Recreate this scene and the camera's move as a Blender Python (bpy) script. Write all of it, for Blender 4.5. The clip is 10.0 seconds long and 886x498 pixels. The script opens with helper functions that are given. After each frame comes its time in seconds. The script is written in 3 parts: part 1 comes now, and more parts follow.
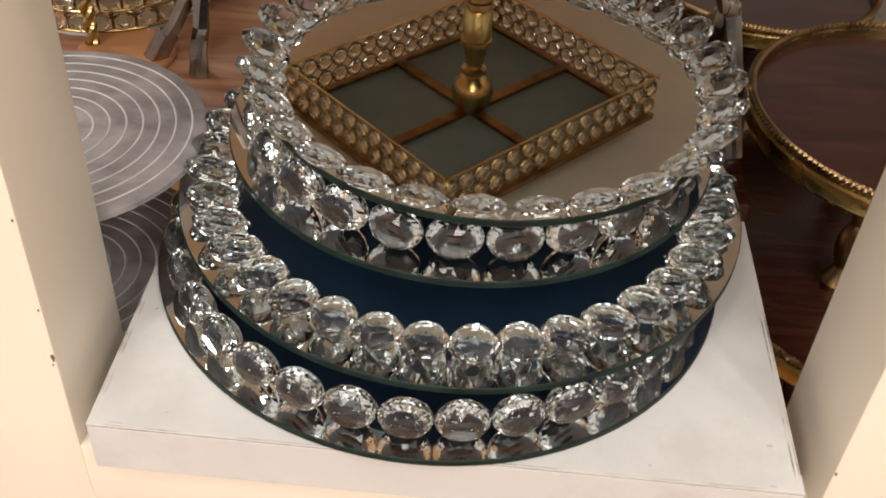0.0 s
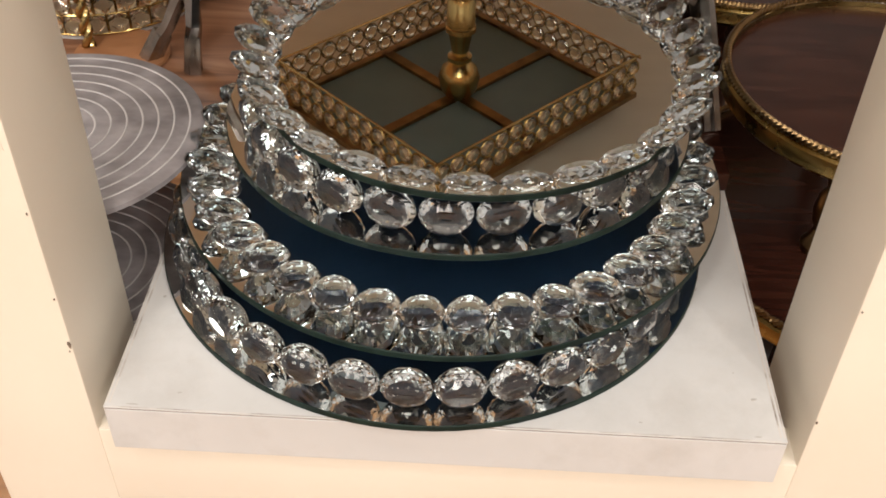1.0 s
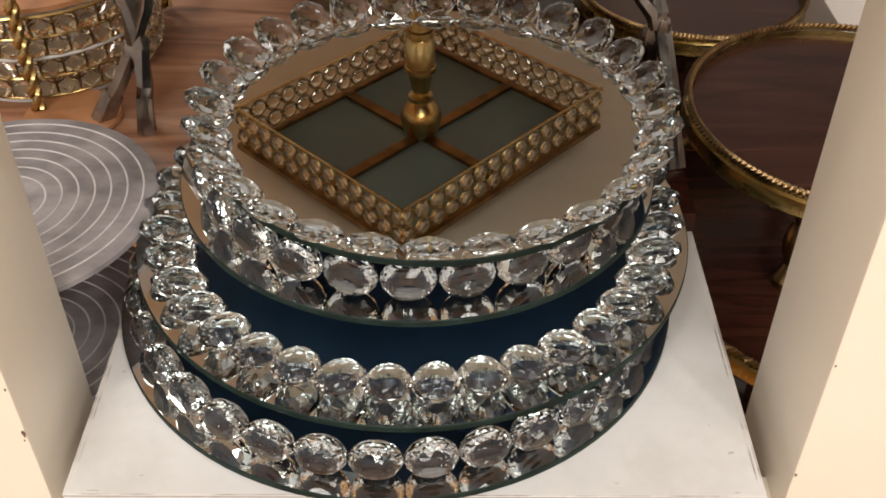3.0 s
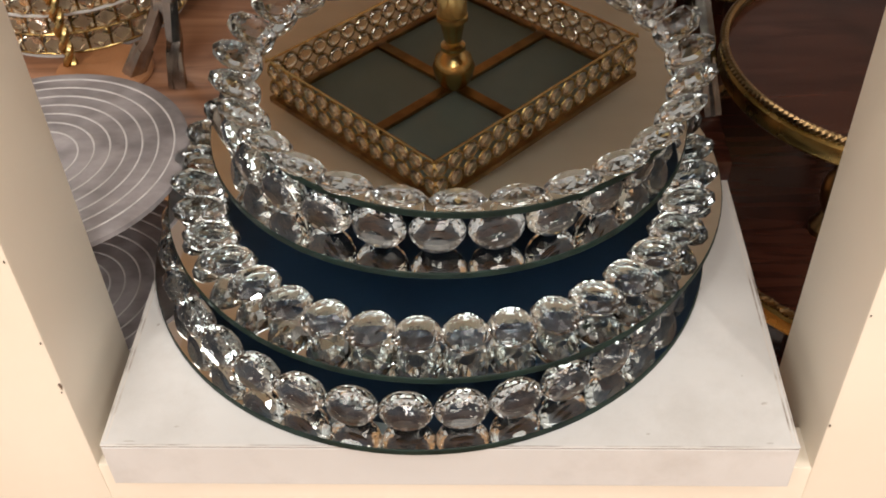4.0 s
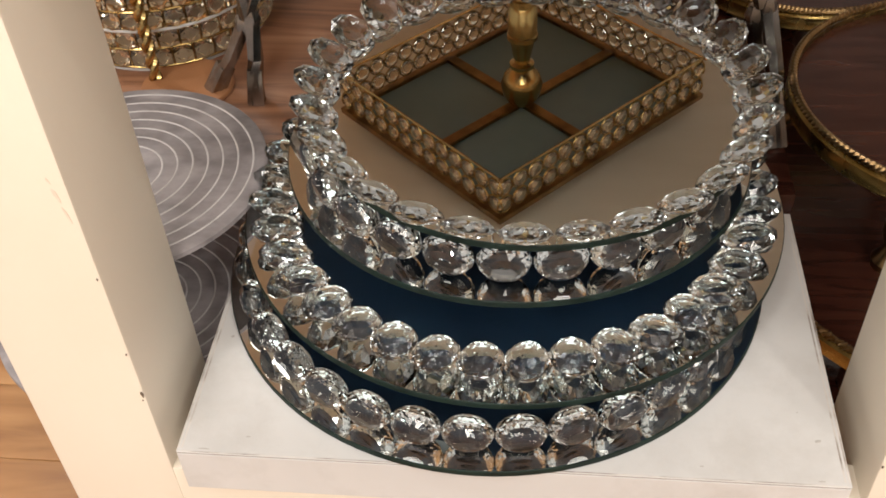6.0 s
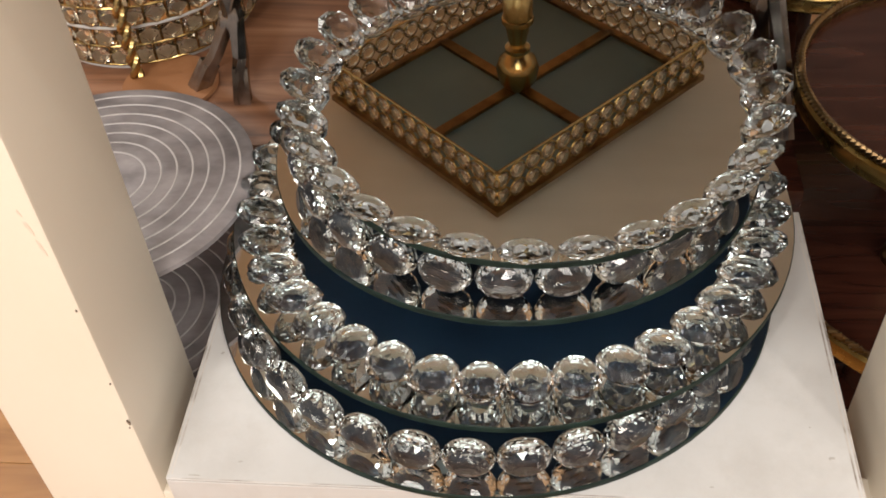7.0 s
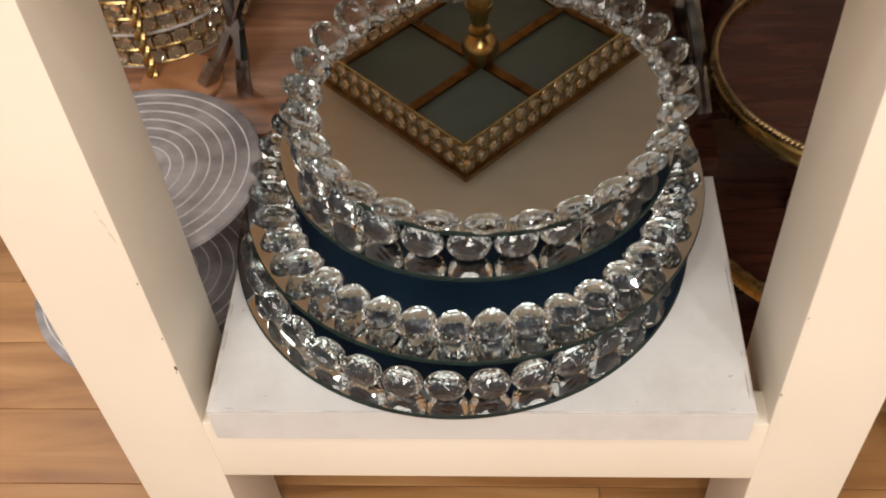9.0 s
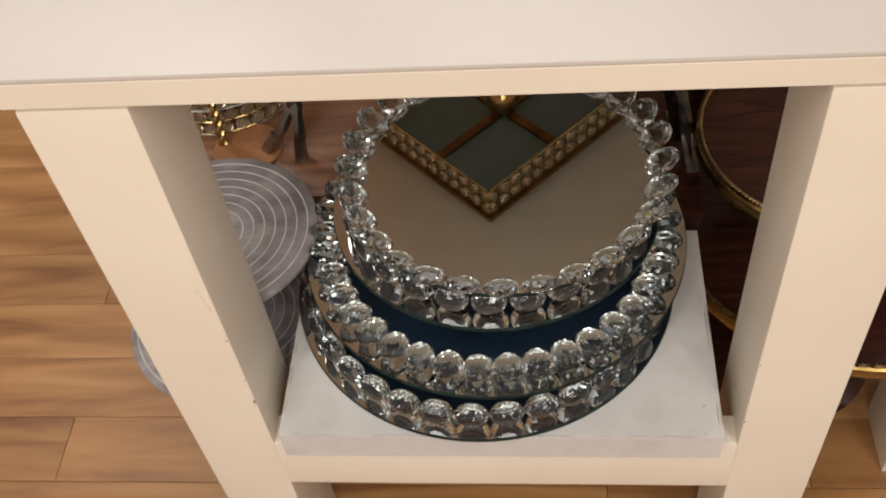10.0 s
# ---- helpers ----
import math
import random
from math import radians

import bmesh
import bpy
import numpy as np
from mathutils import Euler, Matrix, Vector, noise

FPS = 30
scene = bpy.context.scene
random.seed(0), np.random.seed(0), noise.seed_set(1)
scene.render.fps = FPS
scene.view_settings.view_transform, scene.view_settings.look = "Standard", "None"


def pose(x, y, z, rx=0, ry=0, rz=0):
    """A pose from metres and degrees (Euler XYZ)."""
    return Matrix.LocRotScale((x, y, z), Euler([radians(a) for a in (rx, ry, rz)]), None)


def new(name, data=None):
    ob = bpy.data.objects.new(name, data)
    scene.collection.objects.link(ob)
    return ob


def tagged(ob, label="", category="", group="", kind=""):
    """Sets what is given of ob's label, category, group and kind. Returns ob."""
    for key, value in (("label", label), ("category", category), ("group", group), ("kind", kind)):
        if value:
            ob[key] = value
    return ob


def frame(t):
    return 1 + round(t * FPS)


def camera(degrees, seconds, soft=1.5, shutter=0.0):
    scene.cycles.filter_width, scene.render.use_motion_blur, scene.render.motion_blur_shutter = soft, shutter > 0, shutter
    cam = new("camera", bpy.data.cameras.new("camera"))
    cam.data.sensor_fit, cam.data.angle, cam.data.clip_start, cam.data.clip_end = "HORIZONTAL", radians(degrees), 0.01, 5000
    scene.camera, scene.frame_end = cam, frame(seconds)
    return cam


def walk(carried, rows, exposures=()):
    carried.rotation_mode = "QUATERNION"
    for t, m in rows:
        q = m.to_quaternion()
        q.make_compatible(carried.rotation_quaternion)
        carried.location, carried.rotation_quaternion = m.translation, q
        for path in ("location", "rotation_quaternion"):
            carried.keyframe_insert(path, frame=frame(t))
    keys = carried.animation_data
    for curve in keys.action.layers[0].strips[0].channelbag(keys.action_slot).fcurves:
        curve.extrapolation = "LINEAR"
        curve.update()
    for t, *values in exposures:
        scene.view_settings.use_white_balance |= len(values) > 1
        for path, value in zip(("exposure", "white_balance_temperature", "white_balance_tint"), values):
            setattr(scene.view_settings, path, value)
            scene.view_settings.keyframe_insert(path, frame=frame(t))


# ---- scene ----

# ---------------------------------------------------------------- camera
cam = camera(46.59, 10.0, soft=1.7, shutter=0.4)
PATH = [  # seconds, x, y, z, yaw, pitch, lean
    (0.0, 0.0061, -0.3382, 0.4359, 2.17, -40.69, 3.84),
    (0.5, 0.0065, -0.3610, 0.4472, 2.02, -41.69, 1.89),
    (1.0, 0.0096, -0.3652, 0.4477, 1.89, -41.10, 1.55),
    (1.5, 0.0135, -0.3559, 0.4511, 1.72, -40.54, 1.23),
    (2.0, 0.0152, -0.3419, 0.4512, 0.24, -39.92, 1.60),
    (3.5, 0.0169, -0.3359, 0.4624, 1.17, -41.16, -1.14),
    (4.0, 0.0217, -0.3338, 0.4579, 3.17, -42.97, -2.39),
    (4.5, 0.0212, -0.3286, 0.4590, 4.44, -44.39, -3.14),
    (5.0, 0.0222, -0.3373, 0.4701, 5.71, -42.59, -2.87),
    (5.5, 0.0187, -0.3408, 0.4810, 7.26, -42.63, -2.93),
    (7.0, 0.0128, -0.2965, 0.4907, 7.32, -45.37, -4.00),
    (7.5, -0.0003, -0.2730, 0.4619, 6.13, -46.67, -4.91),
    (8.0, 0.0040, -0.2850, 0.4842, 8.22, -47.85, -7.09),
    (8.5, 0.0080, -0.3261, 0.5161, 5.92, -46.04, -6.37),
    (9.0, 0.0259, -0.3803, 0.6088, 5.91, -48.81, -4.94),
    (9.5, 0.0369, -0.4077, 0.7200, 8.37, -48.61, -8.82),
    (10.0, 0.0463, -0.4332, 0.7774, 9.16, -50.15, -7.92),
]
walk(cam, [(t, pose(x, y, z, 90 + pitch, 0, yaw) @ pose(0, 0, 0, 0, 0, lean)) for t, x, y, z, yaw, pitch, lean in PATH],
     exposures=[(0.0, -0.04), (7.5, -0.06), (8.6, -0.09), (9.3, -0.36), (10.0, -0.63)])

# ---------------------------------------------------------------- light
FLOOR_Z, CEIL_Z = -0.33, 2.05
world = bpy.data.worlds.new("room_air")
scene.world = world
world.use_nodes = True
world.node_tree.nodes["Background"].inputs[0].default_value = (1.0, 0.95, 0.88, 1)
world.node_tree.nodes["Background"].inputs[1].default_value = 0.05
# added panels, all unseen; the rear right one is dimmed to darken that side
PANELS = [(x, y, w if x < 0.3 or y < 0 else 1.5) for x in (-1.35, 0.05, 1.4) for y, w in ((-3.4, 40.0), (-2.2, 16.0), (-1.0, 3.0), (1.35, 17.0))]
# small bright lamps out of view, added to put sparkle into the crystals
SPOTS = [(-0.65, -0.45, 5), (0.7, -0.5, 5), (-0.6, -1.0, 6), (0.75, -1.0, 6), (0.05, -1.6, 9), (-1.1, -1.7, 9), (1.2, -1.7, 9), (-0.65, -2.7, 11), (0.75, -2.8, 11), (-2.0, -1.2, 7), (2.05, -1.3, 7), (-2.0, 0.2, 7), (2.0, 0.2, 7), (-0.75, 0.75, 6)]
LAMP_TINT = (1.0, 0.955, 0.89)


# ---------------------------------------------------------------- materials
def mat(name, color, rough=0.5, metal=0.0, spec=0.5):
    m = bpy.data.materials.new(name)
    m.use_nodes = True
    b = m.node_tree.nodes["Principled BSDF"]
    b.inputs["Base Color"].default_value = (*color, 1)
    b.inputs["Roughness"].default_value = rough
    b.inputs["Metallic"].default_value = metal
    b.inputs["Specular IOR Level"].default_value = spec
    return m


def tools(m):
    nt = m.node_tree
    return nt, nt.nodes, nt.links, nt.nodes["Principled BSDF"]


def grain(m, colors, scale=(1, 1, 1), size=8.0, detail=6.0, bump=0.0, rough=None, space="Object", twist=0.0, stops=(0.3, 0.7), bump_size=None):
    """Noise from one colour to the other, stretched by scale, with an optional fine relief and varied gloss."""
    nt, nodes, links, b = tools(m)
    tc = nodes.new("ShaderNodeTexCoord")
    mp = nodes.new("ShaderNodeMapping")
    mp.inputs["Scale"].default_value = scale
    links.new(tc.outputs[space], mp.inputs["Vector"])
    n = nodes.new("ShaderNodeTexNoise")
    n.inputs["Scale"].default_value, n.inputs["Detail"].default_value, n.inputs["Distortion"].default_value = size, detail, twist
    links.new(mp.outputs[0], n.inputs["Vector"])
    r = nodes.new("ShaderNodeValToRGB")
    r.color_ramp.elements[0].color, r.color_ramp.elements[1].color = (*colors[0], 1), (*colors[-1], 1)
    r.color_ramp.elements[0].position, r.color_ramp.elements[1].position = stops
    for i, c in enumerate(colors[1:-1]):
        e = r.color_ramp.elements.new(stops[0] + (stops[1] - stops[0]) * (i + 1) / (len(colors) - 1))
        e.color = (*c, 1)
    links.new(n.outputs["Fac"], r.inputs[0])
    links.new(r.outputs[0], b.inputs["Base Color"])
    if bump:
        n2 = nodes.new("ShaderNodeTexNoise")
        n2.inputs["Scale"].default_value, n2.inputs["Detail"].default_value = bump_size or size * 6, 5
        links.new(mp.outputs[0], n2.inputs["Vector"])
        bp = nodes.new("ShaderNodeBump")
        bp.inputs["Strength"].default_value, bp.inputs["Distance"].default_value = bump, 0.002
        links.new(n2.outputs["Fac"], bp.inputs["Height"])
        links.new(bp.outputs[0], b.inputs["Normal"])
    if rough:
        mr = nodes.new("ShaderNodeMapRange")
        mr.inputs["To Min"].default_value, mr.inputs["To Max"].default_value = rough
        links.new(n.outputs["Fac"], mr.inputs["Value"])
        links.new(mr.outputs[0], b.inputs["Roughness"])
    return m


def stained(m, color, size=14.0, low=0.62, high=0.72, amount=0.5):
    """Lays smudges of another colour over the base colour."""
    nt, nodes, links, b = tools(m)
    was = b.inputs["Base Color"].links[0].from_socket
    tc = nodes.new("ShaderNodeTexCoord")
    n = nodes.new("ShaderNodeTexNoise")
    n.inputs["Scale"].default_value, n.inputs["Detail"].default_value, n.inputs["Roughness"].default_value = size, 8, 0.7
    links.new(tc.outputs["Object"], n.inputs["Vector"])
    mr = nodes.new("ShaderNodeMapRange")
    mr.inputs["From Min"].default_value, mr.inputs["From Max"].default_value, mr.inputs["To Max"].default_value = low, high, amount
    links.new(n.outputs["Fac"], mr.inputs["Value"])
    mx = nodes.new("ShaderNodeMix")
    mx.data_type = "RGBA"
    links.new(mr.outputs[0], mx.inputs["Factor"])
    links.new(was, mx.inputs["A"])
    mx.inputs["B"].default_value = (*color, 1)
    links.new(mx.outputs["Result"], b.inputs["Base Color"])
    return m


def glass(name, color, ior, rough=0.0):
    m = mat(name, color, rough)
    b = tools(m)[3]
    b.inputs["Transmission Weight"].default_value, b.inputs["IOR"].default_value = 1.0, ior
    return m


CREAM = stained(grain(mat("cream_paint", (0.8, 0.7, 0.55), 0.42), [(0.7, 0.63, 0.525), (0.75, 0.685, 0.585)], size=5, bump=0.05, bump_size=160, rough=(0.36, 0.5)), (0.4, 0.33, 0.25), 40, 0.69, 0.76, 0.6)
TOPWHITE = stained(grain(mat("white_top_paint", (0.84, 0.78, 0.72), 0.4), [(0.52, 0.48, 0.45), (0.57, 0.53, 0.5)], size=5, bump=0.05, bump_size=160), (0.5, 0.45, 0.4), 30, 0.74, 0.8, 0.5)
BLOCK = stained(stained(grain(mat("scuffed_white_laminate", (0.8, 0.78, 0.76), 0.35), [(0.5, 0.497, 0.492), (0.6, 0.594, 0.588)], size=7, bump=0.04, bump_size=90, rough=(0.28, 0.45)), (0.4, 0.385, 0.365), 13, 0.5, 0.74, 0.55), (0.3, 0.28, 0.26), 70, 0.7, 0.76, 0.5)
SILVER_BACK = mat("mirror_silver", (0.77, 0.855, 0.85), 0.0, 1.0)
grain(SILVER_BACK, [(0.84, 0.86, 0.85), (0.88, 0.9, 0.89)], size=30)
BLUE_BACK = grain(mat("blue_backing_paint", (0.05, 0.1, 0.17), 0.4), [(0.014, 0.034, 0.07), (0.02, 0.048, 0.095)], size=20)
EDGE = grain(mat("green_glass_edge", (0.02, 0.045, 0.035), 0.5, 0.0, 0.12), [(0.004, 0.009, 0.007), (0.012, 0.025, 0.02)], size=60, rough=(0.4, 0.6))
# near-black colour standing in for the dark view through the clear stones
DARK_VIEW = grain(mat("dark_view_through_stone", (0.01, 0.012, 0.014), 0.9, 0.0, 0.0), [(0.004, 0.006, 0.009), (0.01, 0.014, 0.02)], size=80)
CRYSTAL = glass("cut_crystal", (0.9, 0.975, 1.0), 1.58)
GOLD = grain(mat("polished_brass", (0.62, 0.43, 0.16), 0.2, 1.0), [(0.4, 0.27, 0.1), (0.62, 0.46, 0.2)], size=30, rough=(0.14, 0.32))
DULL_GOLD = grain(mat("aged_brass", (0.42, 0.28, 0.11), 0.3, 1.0), [(0.16, 0.1, 0.05), (0.36, 0.24, 0.11)], size=40, rough=(0.22, 0.42))
BAND = grain(mat("rubbed_brass", (0.4, 0.28, 0.1), 0.25, 1.0), [(0.25, 0.165, 0.05), (0.43, 0.31, 0.12)], size=40, rough=(0.18, 0.36))
STEEL = grain(mat("worn_nickel", (0.5, 0.46, 0.42), 0.25, 1.0), [(0.22, 0.2, 0.18), (0.5, 0.46, 0.42)], size=50, rough=(0.14, 0.34))
BEAD = glass("champagne_crystal", (1.0, 0.9, 0.72), 1.6)
PANE = grain(mat("frosted_blue_grey_glass", (0.14, 0.18, 0.18), 0.4), [(0.16, 0.25, 0.265), (0.2, 0.3, 0.31)], size=12, rough=(0.3, 0.5))
MAHOGANY = grain(mat("polished_mahogany", (0.09, 0.025, 0.014), 0.22), [(0.026, 0.008, 0.0055), (0.042, 0.013, 0.008), (0.06, 0.02, 0.012)], scale=(1.5, 14, 4), size=5, twist=1.2, bump=0.02, rough=(0.16, 0.3))
WALNUT = grain(mat("striped_walnut", (0.26, 0.12, 0.06), 0.4), [(0.075, 0.03, 0.016), (0.25, 0.115, 0.06), (0.38, 0.2, 0.115)], scale=(1.0, 9, 6), size=4, detail=9, twist=1.6, bump=0.06, rough=(0.32, 0.5), stops=(0.28, 0.7))
TAN = grain(mat("tan_leather", (0.36, 0.16, 0.07), 0.5), [(0.3, 0.13, 0.055), (0.42, 0.2, 0.09)], size=14, bump=0.15, bump_size=300)
STONE_GREY = stained(grain(mat("grey_slate", (0.3, 0.28, 0.29), 0.5), [(0.14, 0.126, 0.13), (0.35, 0.322, 0.33)], scale=(1, 1.6, 1), size=34, detail=9, bump=0.12, bump_size=120, rough=(0.38, 0.6)), (0.17, 0.15, 0.15), 20, 0.55, 0.75, 0.5)
RING_WHITE = grain(mat("chalky_inlay", (0.66, 0.63, 0.63), 0.6), [(0.42, 0.4, 0.4), (0.62, 0.6, 0.6)], size=60)
DARK_STEM = grain(mat("dark_bronze", (0.06, 0.045, 0.035), 0.4, 0.6), [(0.04, 0.03, 0.025), (0.09, 0.07, 0.055)], size=30)
TAPE = grain(mat("pale_tape", (0.5, 0.58, 0.62), 0.3), [(0.45, 0.53, 0.57), (0.56, 0.64, 0.68)], size=40)
WALL = grain(mat("grey_plaster", (0.34, 0.32, 0.3), 0.8), [(0.36, 0.37, 0.38), (0.42, 0.43, 0.44)], size=3, bump=0.1)
CEILING = grain(mat("ceiling_paint", (0.75, 0.7, 0.62), 0.8), [(0.74, 0.73, 0.71), (0.8, 0.79, 0.77)], size=3)
LINER = grain(mat("raw_board", (0.42, 0.34, 0.26), 0.7), [(0.7, 0.7, 0.62), (0.76, 0.76, 0.68)], scale=(1, 6, 1), size=5, bump=0.05)


def plank_material():
    m = grain(mat("oak_plank", (0.42, 0.24, 0.1), 0.42), [(0.16, 0.064, 0.02), (0.31, 0.15, 0.053), (0.41, 0.22, 0.09)], scale=(0.9, 7, 1), size=4, detail=9, twist=0.45, bump=0.05, rough=(0.3, 0.5))
    nt, nodes, links, b = tools(m)
    was = b.inputs["Base Color"].links[0].from_socket
    info = nodes.new("ShaderNodeObjectInfo")
    hsv = nodes.new("ShaderNodeHueSaturation")
    mr = nodes.new("ShaderNodeMapRange")
    mr.inputs["To Min"].default_value, mr.inputs["To Max"].default_value = 0.86, 1.12
    links.new(info.outputs["Random"], mr.inputs["Value"])
    links.new(mr.outputs[0], hsv.inputs["Value"])
    links.new(was, hsv.inputs["Color"])
    links.new(hsv.outputs[0], b.inputs["Base Color"])
    return m


OAK = plank_material()


# ---------------------------------------------------------------- builders
def link_mesh(name, bm, material, smooth=None):
    me = bpy.data.meshes.new(name)
    bm.normal_update()
    bm.to_mesh(me)
    bm.free()
    for m in material if isinstance(material, (list, tuple)) else [material]:
        me.materials.append(m)
    if smooth is not None:
        me.polygons.foreach_set("use_smooth", [True] * len(me.polygons))
        me.set_sharp_from_angle(angle=radians(smooth))
    return me


def part(name, bm, material, parent, label="", smooth=None, at=None):
    ob = new(name, link_mesh(name, bm, material, smooth))
    ob.parent = parent
    if at is not None:
        ob.matrix_basis = at
    return tagged(ob, label)


def shared(name, mesh, parent, at):
    ob = new(name, mesh)
    ob.parent = parent
    ob.matrix_basis = at
    return ob


def thing(name, at, label, category, group="", kind=""):
    ob = new(name)
    ob.matrix_basis = at
    ob.empty_display_size = 0.05
    return tagged(ob, label, category, group, kind)


def box(x0, x1, y0, y1, z0, z1, bevel=0.0, bm=None, m=None):
    own = bmesh.new()
    bmesh.ops.create_cube(own, size=1)
    bmesh.ops.transform(own, verts=own.verts, matrix=Matrix.Translation(((x0 + x1) / 2, (y0 + y1) / 2, (z0 + z1) / 2)) @ Matrix.Diagonal((x1 - x0, y1 - y0, z1 - z0, 1)))
    if bevel:
        bmesh.ops.bevel(own, geom=own.edges, offset=bevel, segments=2, affect="EDGES", profile=0.6)
    if m is not None:
        bmesh.ops.transform(own, verts=own.verts, matrix=m)
    if bm is None:
        return own
    merge(bm, own)
    return bm


def merge(bm, other):
    tmp = bpy.data.meshes.new("tmp")
    other.to_mesh(tmp)
    other.free()
    bm.from_mesh(tmp)
    bpy.data.meshes.remove(tmp)
    return bm


def lathe(profile, n=48, bm=None, mats=None):
    """Turns a profile of (radius, height) about z; mats gives a material slot to each stretch."""
    bm = bm or bmesh.new()
    rings = []
    for r, z in profile:
        if r < 1e-6:
            rings.append([bm.verts.new((0, 0, z))])
        else:
            rings.append([bm.verts.new((r * math.cos(2 * math.pi * i / n), r * math.sin(2 * math.pi * i / n), z)) for i in range(n)])
    for k, (a, b) in enumerate(zip(rings, rings[1:])):
        for i in range(n):
            j = (i + 1) % n
            if len(a) == 1 and len(b) == 1:
                continue
            if len(a) == 1:
                f = bm.faces.new((a[0], b[j], b[i]))
            elif len(b) == 1:
                f = bm.faces.new((a[i], a[j], b[0]))
            else:
                f = bm.faces.new((a[i], a[j], b[j], b[i]))
            if mats:
                f.material_index = mats[k]
    return bm


def tube(points, radius, n=8, bm=None, flat=1.0, closed=False):
    """A round bar along points."""
    bm = bm or bmesh.new()
    pts = [Vector(p) for p in points]
    rings = []
    for i, p in enumerate(pts):
        a, b = (pts[i - 1], pts[(i + 1) % len(pts)]) if closed else (pts[max(i - 1, 0)], pts[min(i + 1, len(pts) - 1)])
        d = (b - a).normalized()
        u = d.cross(Vector((0, 0, 1)))
        u = u.normalized() if u.length > 1e-4 else Vector((1, 0, 0))
        v = d.cross(u)
        r = radius[i] if isinstance(radius, (list, tuple)) else radius
        rings.append([bm.verts.new(p + u * r * math.cos(2 * math.pi * k / n) + v * r * flat * math.sin(2 * math.pi * k / n)) for k in range(n)])
    last = len(rings) if closed else len(rings) - 1
    for i in range(last):
        a, b = rings[i], rings[(i + 1) % len(rings)]
        for k in range(n):
            bm.faces.new((a[k], a[(k + 1) % n], b[(k + 1) % n], b[k]))
    if not closed:
        bm.faces.new(rings[0][::-1])
        bm.faces.new(rings[-1])
    bmesh.ops.recalc_face_normals(bm, faces=bm.faces)
    return bm


ROUND = [(0.46, 0.6), (0.72, 0.48), (0.92, 0.24), (1.0, 0.03), (1.0, -0.03), (0.9, -0.24), (0.7, -0.42), (0.42, -0.54)]
THIN = [(0.4, 0.56), (0.74, 0.38), (1.0, 0.05), (1.0, -0.05), (0.74, -0.36), (0.42, -0.5)]
LENS = [(0.36, 0.34), (0.72, 0.22), (1.0, 0.03), (1.0, -0.03), (0.72, -0.22), (0.3, -0.34)]


def cut_stone(rx, ry, outline, n=12, dark_back=False):
    """A faceted crystal, its rows of kites and triangles following an outline of (radius, height) from the table at +z to the back."""
    bm = bmesh.new()
    plan, turn = [], 0.5
    for k, (q, z) in enumerate(outline):
        if k and not (abs(q - 1) < 1e-6 and abs(outline[k - 1][0] - 1) < 1e-6):
            turn = 0.5 - turn
        plan.append((q, z * ry, turn))
    rings = [[bm.verts.new((rx * r * math.cos(2 * math.pi * (i + s) / n), ry * r * math.sin(2 * math.pi * (i + s) / n), z)) for i in range(n)] for r, z, s in plan]
    for k, (a, b) in enumerate(zip(rings, rings[1:])):
        sa, sb = plan[k][2], plan[k + 1][2]
        for i in range(n):
            j = (i + 1) % n
            if sa == sb:
                bm.faces.new((a[i], b[i], b[j], a[j]))
            elif sa > sb:
                bm.faces.new((a[i], b[i], b[j]))
                bm.faces.new((a[i], b[j], a[j]))
            else:
                bm.faces.new((a[i], b[i], a[j]))
                bm.faces.new((a[j], b[i], b[j]))
    bm.faces.new(rings[0])
    back = bm.faces.new(rings[-1][::-1])
    # back facet coloured dark to imitate the unlit gap seen through the table
    back.material_index = int(dark_back)
    bmesh.ops.recalc_face_normals(bm, faces=bm.faces)
    return bm


